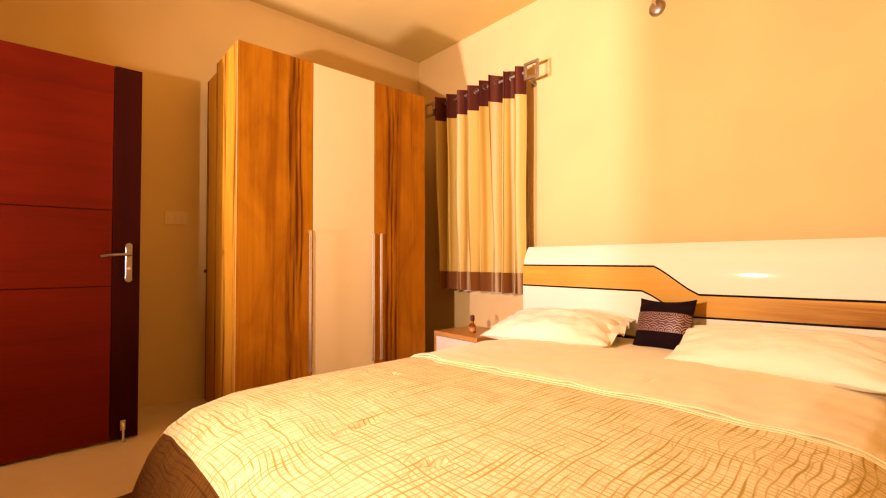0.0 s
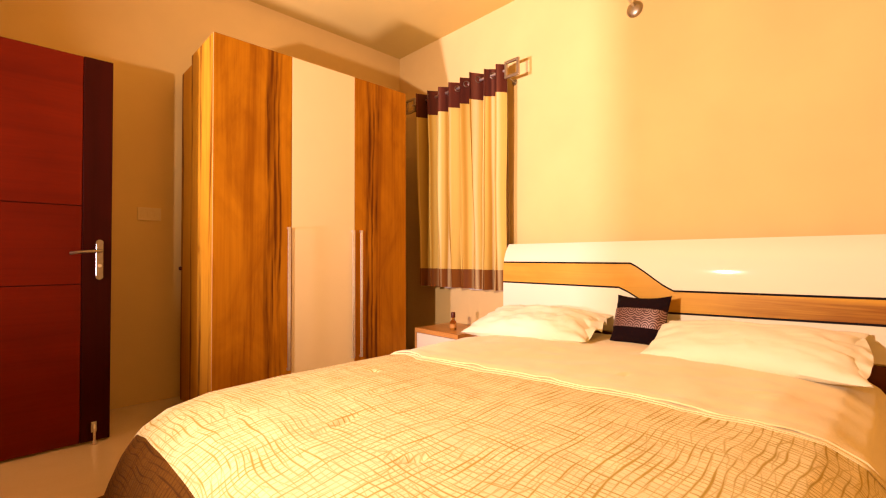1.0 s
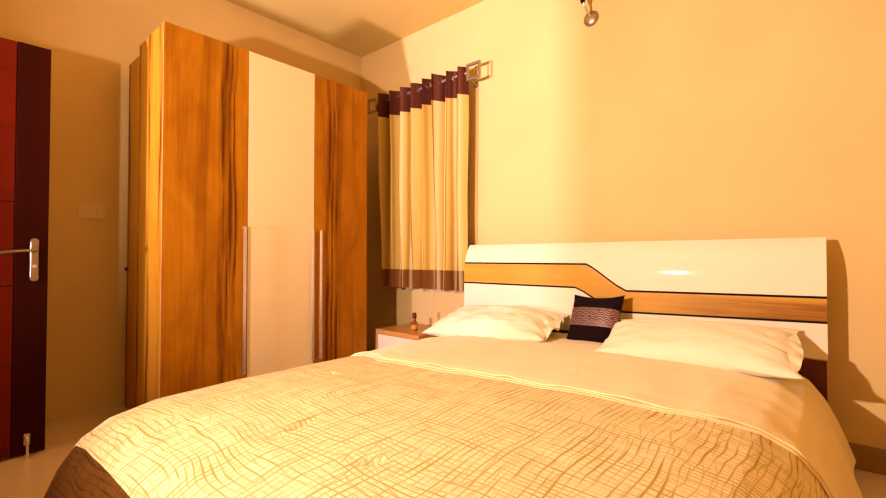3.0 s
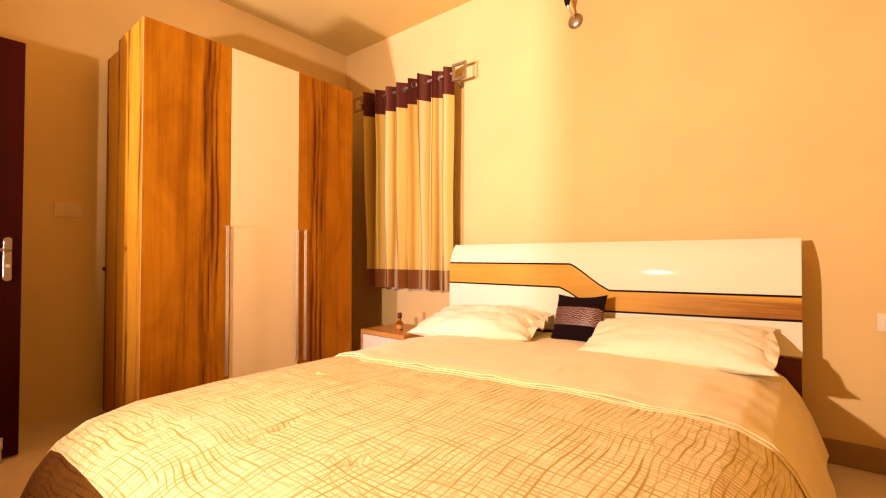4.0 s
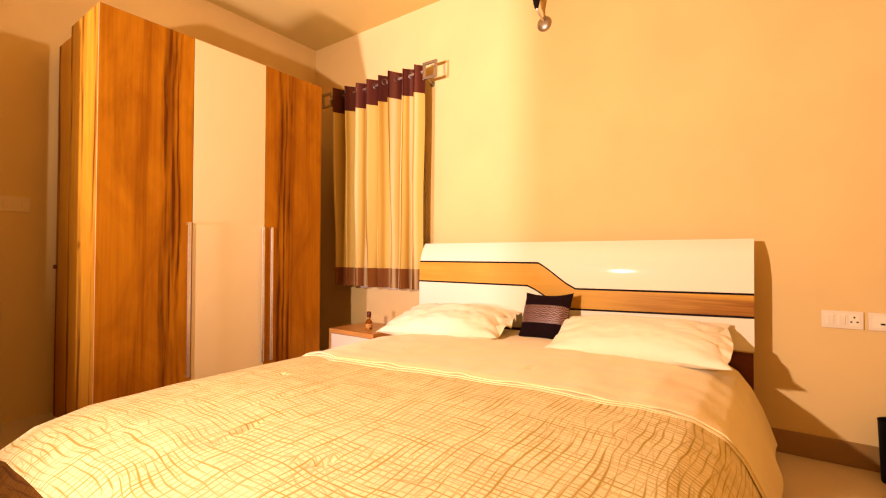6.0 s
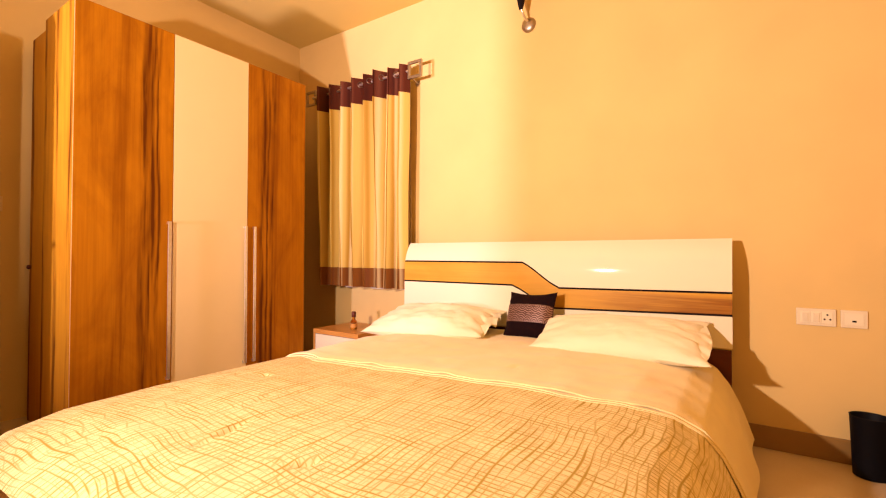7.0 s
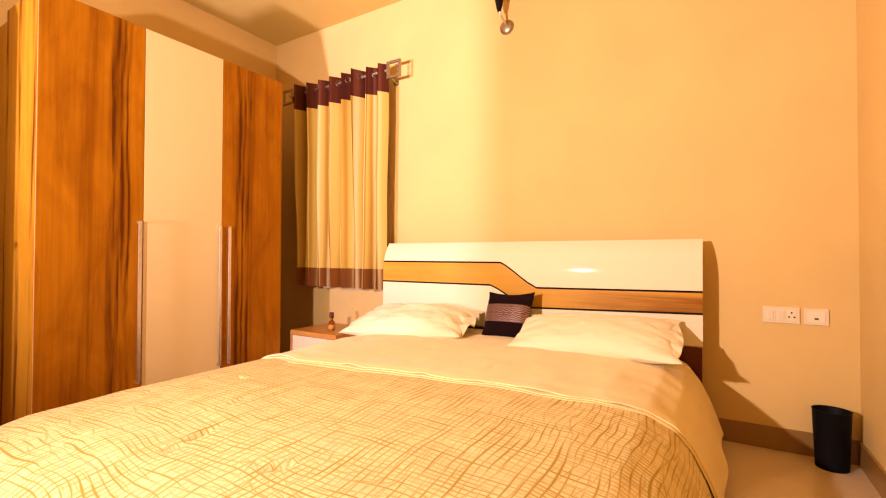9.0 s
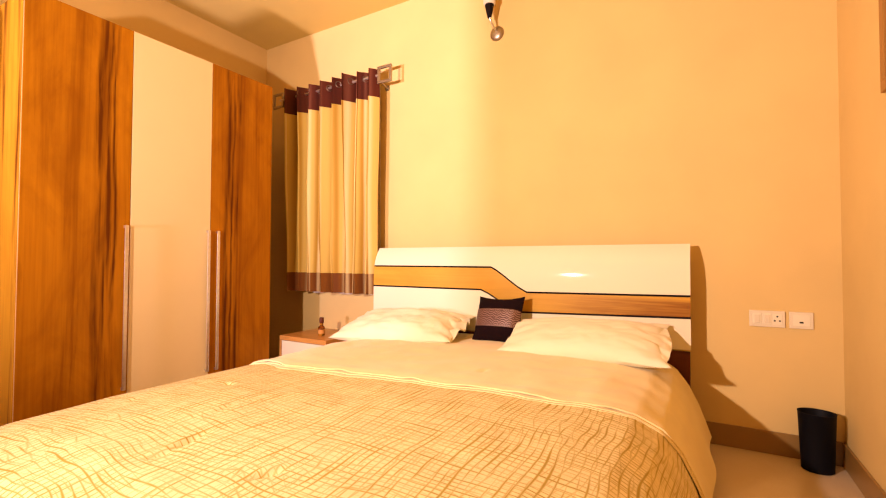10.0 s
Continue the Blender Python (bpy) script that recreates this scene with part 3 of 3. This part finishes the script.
cover_piece("foot_border", -EDGE, EDGE_WALL, Y_HEM, Y_EDGE, 110, 16, COVER_BORDER, "brown woven border")


def turn_place(u, v):
    a = (u - 0.5) * 2 * (ARC[-1] - 0.02)
    x = BX + (1 if a > 0 else -1) * fall(abs(a))[0]
    y0 = fold_y(x)
    p = spread_at(a, y0 + (2.69 - y0) * v)
    lip = 0.010 + 0.004 * math.exp(-((v - 0.03) / 0.03) ** 2) + 0.004 * noise.noise(Vector((x * 7, 3, v * 6)))
    out = max(0.0, abs(a) - 0.85) / 0.5
    p.z += lip * (1 - min(1, out))
    p.x += (1 if a > 0 else -1) * 0.02 * min(1, out)
    keep = 1 - 0.8 * min(1, out * 2)
    p.z += 0.007 * keep * noise.noise(Vector((p.x * 5, p.y * 9, 7.7))) + 0.0025 * keep * noise.noise(Vector((p.x * 15, p.y * 11, 3.3)))
    return p


turned = single("bed_sheet", sheet(210, 110, turn_place, None, 0.006), SHEET, "plain cream sateen sheet turned down over the bedspread", "sheet", (BX, 1.6, 0), True)


def hem_place(u, v, step=1.0):
    a = (u - 0.5) * 2 * (ARC[-1] - 0.03)
    x = BX + (1 if a > 0 else -1) * fall(abs(a))[0]
    y0 = fold_y(x) - 0.014 * step - 0.022 * noise.noise(Vector((x * 3.3, 2 * step, 0)))
    p = spread_at(a, y0 + 0.06 * v)
    out = max(0.0, abs(a) - 0.85) / 0.5
    p.z += (0.0065 - 0.002 * step + 0.002 * noise.noise(Vector((x * 9, 1, 4)))) * (1 - min(1, out))
    p.x += (1 if a > 0 else -1) * 0.012 * min(1, out)
    return p


BASE[turned.name] = Vector((BX, 1.6, 0))
for step in (1.0, 2.2):
    part("under_fold", sheet(130, 4, lambda u, v: hem_place(u, v, step), None, 0.003), SHEET, turned, "layer of the fold peeping out", True)


def pillow(name, w, d, h, m, material, label, category, pinch=0.10, wrinkle=0.012, seed=0.0, n=40):
    bm = bmesh.new()
    for side in (1, -1):
        def place(u, v):
            a, b = 2 * u - 1, 2 * v - 1
            body = max(0.0, (1 - abs(a) ** 2.4) * (1 - abs(b) ** 2.4)) ** 0.6
            px = a * w / 2 * (1 - pinch * (1 - b * b) * a * a * 0.6)
            py = b * d / 2 * (1 - pinch * (1 - a * a) * b * b * 1.0)
            edge = (a * a) * (b * b)
            wr = wrinkle * noise.noise(Vector((a * 3.1 + seed, b * 2.6, side * 0.7 + seed))) + wrinkle * 0.6 * noise.noise(Vector((a * 9 + seed, b * 7, side)))
            wr += 0.010 * max(0.0, (abs(a) - 0.55) / 0.45) * math.sin(b * 13 + 3 * noise.noise(Vector((a * 3, b * 2, seed))))
            return m @ Vector((px, py, side * h / 2 * body + wr * body ** 0.3 * side + 0.015 * edge * noise.noise(Vector((a * 2, b * 2, seed)))))
        sheet(n, n, place, lambda u, v: (u * w, v * d), 0.0, bm)
    bmesh.ops.remove_doubles(bm, verts=bm.verts, dist=0.0008)
    ob = single(name, bm, material, label, category, tuple(m.translation), True)
    return ob




def pillow_mouth(ob, m, w, d, h, seed, deep):
    """The crumpled open end of the case."""
    BASE[ob.name] = Vector(m.translation)

    def place(u, v):
        b = 2 * v - 1
        wave = math.sin(b * 10 + 4 * noise.noise(Vector((u * 2, b * 2, seed)))) * deep * (0.4 + u)
        return m @ Vector((w * (0.375 + 0.13 * u - 0.03 * b * b * u), b * d * (0.30 + 0.10 * u), h * 0.30 * (1 - u) * (1 - b * b) + wave))
    part("case_end", sheet(10, 36, place, None, 0.003), LINEN, ob, "crumpled open end of the pillowcase", True)


for w, d, h, m, pinch, wrinkle, seed, deep, label in (
        (0.87, 0.47, 0.20, pose(-1.675, 2.45, 0.560, 13, -2, 6), 0.15, 0.016, 1.3, 0.014, "plump white cotton pillow lying against the headboard"),
        (0.87, 0.43, 0.165, pose(-0.525, 2.465, 0.576, 20, -1.6, 3.0), 0.17, 0.009, 6.1, 0.004, "plump white cotton pillow leaning on the headboard")):
    ob = pillow("pillow", w, d, h, m, LINEN, label, "pillow", pinch, wrinkle, seed=seed)
    pillow_mouth(ob, m, w, d, h, seed, deep)
CM = pose(-1.050, 2.585, 0.632, 66, 0, -4) @ pose(0, 0, 0, 0, 0, 2)
cushion = pillow("cushion", 0.32, 0.31, 0.11, CM, VELVET, "small dark aubergine cushion with a silver patterned band", "cushion", 0.13, 0.004, 2.2, 30)
BASE[cushion.name] = Vector(CM.translation)


def band_place(u, v):
    a, b = 2 * u - 1, (2 * v - 1) * 0.36
    body = max(0.0, (1 - abs(a) ** 3.2) * (1 - abs(b) ** 3.2)) ** 0.55
    return CM @ Vector((a * 0.16 * (1 - 0.13 * (1 - b * b) * a * a * 0.6), b * 0.155, 0.055 * body + 0.005))


part("band", sheet(24, 10, band_place, lambda u, v: (u * 0.32, v * 0.11)), BROCADE, cushion, "brown brocade band with silver meander", True)

# ---- bedside table and bottle ----
NX0, NX1, NY0, NY1, NZ = -2.86, -2.36, 2.44, 2.882, 0.405
ns = thing("bedside_table", ((NX0 + NX1) / 2, (NY0 + NY1) / 2, 0), "small oak bedside table with a white drawer", "bedside table")
part("top", box(NX0, NX1, NY0, NY1, NZ - 0.035, NZ, 0.002), OAK, ns)
for x in (NX0, NX1 - 0.02):
    part("side", box(x, x + 0.02, NY0, NY1, 0.0, NZ - 0.036, 0.0015), OAK, ns)
part("back", box(NX0 + 0.021, NX1 - 0.021, NY1 - 0.012, NY1, 0.05, NZ - 0.037), OAK, ns)
for z0, z1 in ((0.06, 0.208), (0.213, 0.366)):
    part("drawer", box(NX0 + 0.022, NX1 - 0.022, NY0 + 0.004, NY0 + 0.40, z0, z1, 0.002), WHITE_LACQUER, ns, "white lacquered drawer front")
bot = thing("oil_bottle", (-2.565, 2.60, NZ), "small amber glass oil bottle with a brown wooden stopper", "bottle")
bm = lathe([(0.0, 0.0), (0.024, 0.0), (0.027, 0.006), (0.027, 0.058), (0.022, 0.070), (0.013, 0.078), (0.013, 0.098), (0.013, 0.10), (0, 0.10)], Matrix.Translation((-2.565, 2.60, NZ)), 24)
part("body", bm, AMBER, bot, "amber glass body", True)
part("stopper", lathe([(0, 0.097), (0.016, 0.097), (0.018, 0.102), (0.018, 0.135), (0.014, 0.142), (0, 0.143)], Matrix.Translation((-2.565, 2.60, NZ)), 20), DARK_WOOD, bot, "turned brown wooden stopper", True)
part("label", lathe([(0.0272, 0.016), (0.0279, 0.016), (0.0279, 0.046), (0.0272, 0.046)], Matrix.Translation((-2.565, 2.60, NZ)), 24), OAK, bot, "plain gold label", True)

# ---- curtain ----
RY, RZ = 2.755, 2.452
rail = thing("curtain_rod", (-2.7, RY, RZ), "antique nickel curtain rod with square loop finials", "curtain rod")
part("rod", rod((-3.26, RY, RZ), (-2.135, RY, RZ), 0.011, seg=16), CHROME, rail, "bright steel rod", True)
for cx, s in ((-3.285, -1), (-2.075, 1)):
    bm, h, w = None, 0.067, 0.020
    bm = box(cx - h, cx + h, RY - 0.009, RY + 0.009, RZ + h - w, RZ + h, 0.002)
    box(cx - h, cx + h, RY - 0.009, RY + 0.009, RZ - h, RZ - h + w, 0.002, bm)
    box(cx - h, cx - h + w, RY - 0.009, RY + 0.009, RZ - h + w, RZ + h - w, 0.002, bm)
    box(cx + h - w, cx + h, RY - 0.009, RY + 0.009, RZ - h + w, RZ + h - w, 0.002, bm)
    part("finial", bm, BRONZE, rail, "square loop finial")
for x in (-3.20, -2.155):
    bm = rod((x, RY, RZ - 0.012), (x, YB - 0.008, RZ - 0.05), 0.007, seg=12)
    lathe([(0, 0), (0.024, 0), (0.022, 0.008), (0, 0.010)], Matrix.Translation((x, YB, RZ - 0.05)) @ Euler((radians(90), 0, 0)).to_matrix().to_4x4(), 20, bm)
    part("bracket", bm, BRONZE, rail, "", True)

CX0, CX1, CZ0, CZ1 = -3.185, -2.15, 0.735, 2.505
WAVES = 8.0
curt = thing("curtain", (-2.67, RY, CZ0), "short striped gold satin eyelet curtain with brown bands", "curtain")


def curtain_place(u, z):
    h = (CZ1 - z) / (CZ1 - CZ0)
    amp = 0.084 * (1 - 0.22 * h) * (0.8 + 0.8 * noise.noise(Vector((u * 5, h * 0.7, 3))))
    ph = 2 * math.pi * WAVES * u + 0.5 * math.sin(7 * u) + 0.9 * h * noise.noise(Vector((u * 6, h * 1.5, 9)))
    x = CX0 + 0.03 * h + (CX1 - CX0 - 0.045 * h) * u + 0.012 * math.sin(2 * ph + 0.5) + 0.012 * h * noise.noise(Vector((u * 9, 1, h * 2)))
    y = RY + amp * math.sin(ph) + 0.012 * h * noise.noise(Vector((u * 14, h * 3, 0)))
    return Vector((x, y, z))


CLOTH_W = 2.1
for nm, za, zb, nv, m, lab in (("heading", 2.285, CZ1, 6, CURTAIN_HEAD, "plum-brown satin heading"), ("body", 0.895, 2.285, 30, CURTAIN, "gold and cream striped satin"), ("hem", CZ0, 0.895, 5, CURTAIN_BAND, "brown satin hem band with cream stripes")):
    bm = sheet(220, nv, lambda u, v: curtain_place(u, za + (zb - za) * v), lambda u, v: (u * CLOTH_W, za + (zb - za) * v), 0.003)
    part(nm, bm, m, curt, lab, True)
for k in range(int(WAVES) * 2):
    u = (k + 0.0) / (WAVES * 2) + 0.004
    p = curtain_place(u, RZ)
    p2 = curtain_place(u + 0.002, RZ)
    way = (p2 - p)
    nrm = Vector((-way.y, way.x, 0)).normalized()
    bm = bmesh.new()
    ring = [p + Vector((0, 0, 0.024 * math.sin(a))) + way.normalized() * 0.024 * math.cos(a) for a in [2 * math.pi * j / 16 for j in range(17)]]
    part("eyelet", tube(ring, 0.0035, 6, bm), EYELET, curt, "", True)
# lining that hangs a little lower behind


def lining_place(u, v):
    z = 0.722 + 0.008 * math.sin(u * 17) * (1 - v) + (2.40 - 0.722) * v
    return Vector((CX0 + 0.04 + (CX1 - CX0 - 0.07) * u, 2.845 + 0.018 * math.sin(u * 40 + 1.5 * v), z))


single("curtain_lining", sheet(120, 16, lining_place, None, 0.002), LINER, "pale lining curtain hanging behind the striped one", "curtain", (-2.67, 2.845, 0.7), True)

# ---- wall lamp ----
SX, SZ = -1.190, 2.606
lamp = thing("wall_lamp", (SX, YB, SZ), "unlit wall lamp with a round steel plate and upright shade", "wall lamp")
lie = Matrix.Translation((SX, YB, SZ)) @ Euler((radians(90), 0, 0)).to_matrix().to_4x4()
part("wall_plate", lathe([(0, 0), (0.052, 0), (0.052, 0.006), (0.046, 0.016), (0.030, 0.024), (0, 0.027)], lie, 32), BRONZE, lamp, "domed round steel plate", True)
part("arm", tube([(SX, YB - 0.02, SZ + 0.015), (SX - 0.004, YB - 0.06, SZ + 0.03), (SX - 0.012, YB - 0.095, SZ + 0.06), (SX - 0.016, YB - 0.10, SZ + 0.10)], 0.008, 12), CHROME, lamp, "", True)
up = Matrix.Translation((SX - 0.016, YB - 0.10, SZ + 0.07))
part("holder", lathe([(0, 0), (0.012, 0), (0.020, 0.03), (0.030, 0.085), (0.030, 0.095), (0, 0.095)], up, 24), DARK_GAP, lamp, "dark tapered lamp holder", True)
part("shade", lathe([(0, 0.092), (0.036, 0.092), (0.042, 0.10), (0.045, 0.26), (0.041, 0.26), (0.038, 0.105), (0, 0.105)], up, 28), FROST, lamp, "frosted cylinder shade", True)

# ---- switches, bin, picture ----


def switch_plate(x0, x1, z0, z1, label, kinds):
    sw = thing("switch_plate", ((x0 + x1) / 2, YB, z0), label, "switch", "switches on the wall")
    part("plate", box(x0, x1, YB - 0.010, YB, z0, z1, 0.003), PLASTIC, sw)
    n = len(kinds)
    for k, kind in enumerate(kinds):
        a, b = x0 + 0.012 + (x1 - x0 - 0.024) * k / n, x0 + 0.012 + (x1 - x0 - 0.024) * (k + 1) / n
        part("module", box(a + 0.002, b - 0.002, YB - 0.0125, YB - 0.0102, z0 + 0.014, z1 - 0.014, 0.001), WHITE_LACQUER, sw)
        mx, mz = (a + b) / 2, (z0 + z1) / 2
        if kind == "rocker":
            part("rocker", box(mx - 0.012, mx + 0.012, YB - 0.017, YB - 0.0126, mz - 0.022, mz + 0.022, 0.0015), PLASTIC, sw)
        elif kind == "socket":
            for dx, dz in ((0, 0.014), (-0.011, -0.008), (0.011, -0.008)):
                part("socket_hole", rod((mx + dx, YB - 0.0135, mz + dz), (mx + dx, YB - 0.0126, mz + dz), 0.0042, seg=14), DARK_GAP, sw)
        else:
            part("data_port", box(mx - 0.008, mx + 0.008, YB - 0.0135, YB - 0.0126, mz - 0.014, mz - 0.006), DARK_GAP, sw)


switch_plate(0.262, 0.416, 0.657, 0.742, "white plastic switch and socket plate on the wall", ("rocker", "rocker", "socket"))
switch_plate(0.432, 0.530, 0.657, 0.742, "white plastic data socket plate on the wall", ("port",))
sw = thing("switch_plate", (XL, 0.68, 1.25), "cream plastic switch plate on the wall", "switch", "switches on the wall")
part("plate", box(XL, XL + 0.009, 0.615, 0.755, 1.255, 1.345, 0.003), CREAM_LACQUER, sw)
for y in (0.645, 0.685, 0.725):
    part("rocker", box(XL + 0.0092, XL + 0.013, y - 0.012, y + 0.012, 1.278, 1.322, 0.0015), CREAM_LACQUER, sw)

bin_m = Matrix.Translation((0.517, 2.785, 0.0))
bm = lathe([(0, 0.0), (0.060, 0.0), (0.064, 0.004), (0.074, 0.270), (0.076, 0.275), (0.073, 0.275), (0.070, 0.270), (0.060, 0.012), (0, 0.010)], bin_m, 40, squash=0.9)
single("waste_bin", bm, BLACK, "plain black plastic waste bin standing in the corner", "waste bin", (0.517, 2.785, 0), True)

pic = thing("picture_frame", (XR, 1.9, 1.62), "brown wooden picture frame hung on the wall", "picture frame")
for y0, y1, z0, z1 in ((1.55, 2.226, 1.62, 1.66), (1.55, 2.226, 2.46, 2.50), (1.55, 1.59, 1.66, 2.46), (2.186, 2.226, 1.66, 2.46)):
    part("frame_bar", box(XR - 0.024, XR - 0.001, y0, y1, z0, z1, 0.003), TEAK, pic)
part("canvas", box(XR - 0.012, XR - 0.002, 1.59, 2.186, 1.66, 2.46), DARK_WOOD, pic, "plain dark canvas")
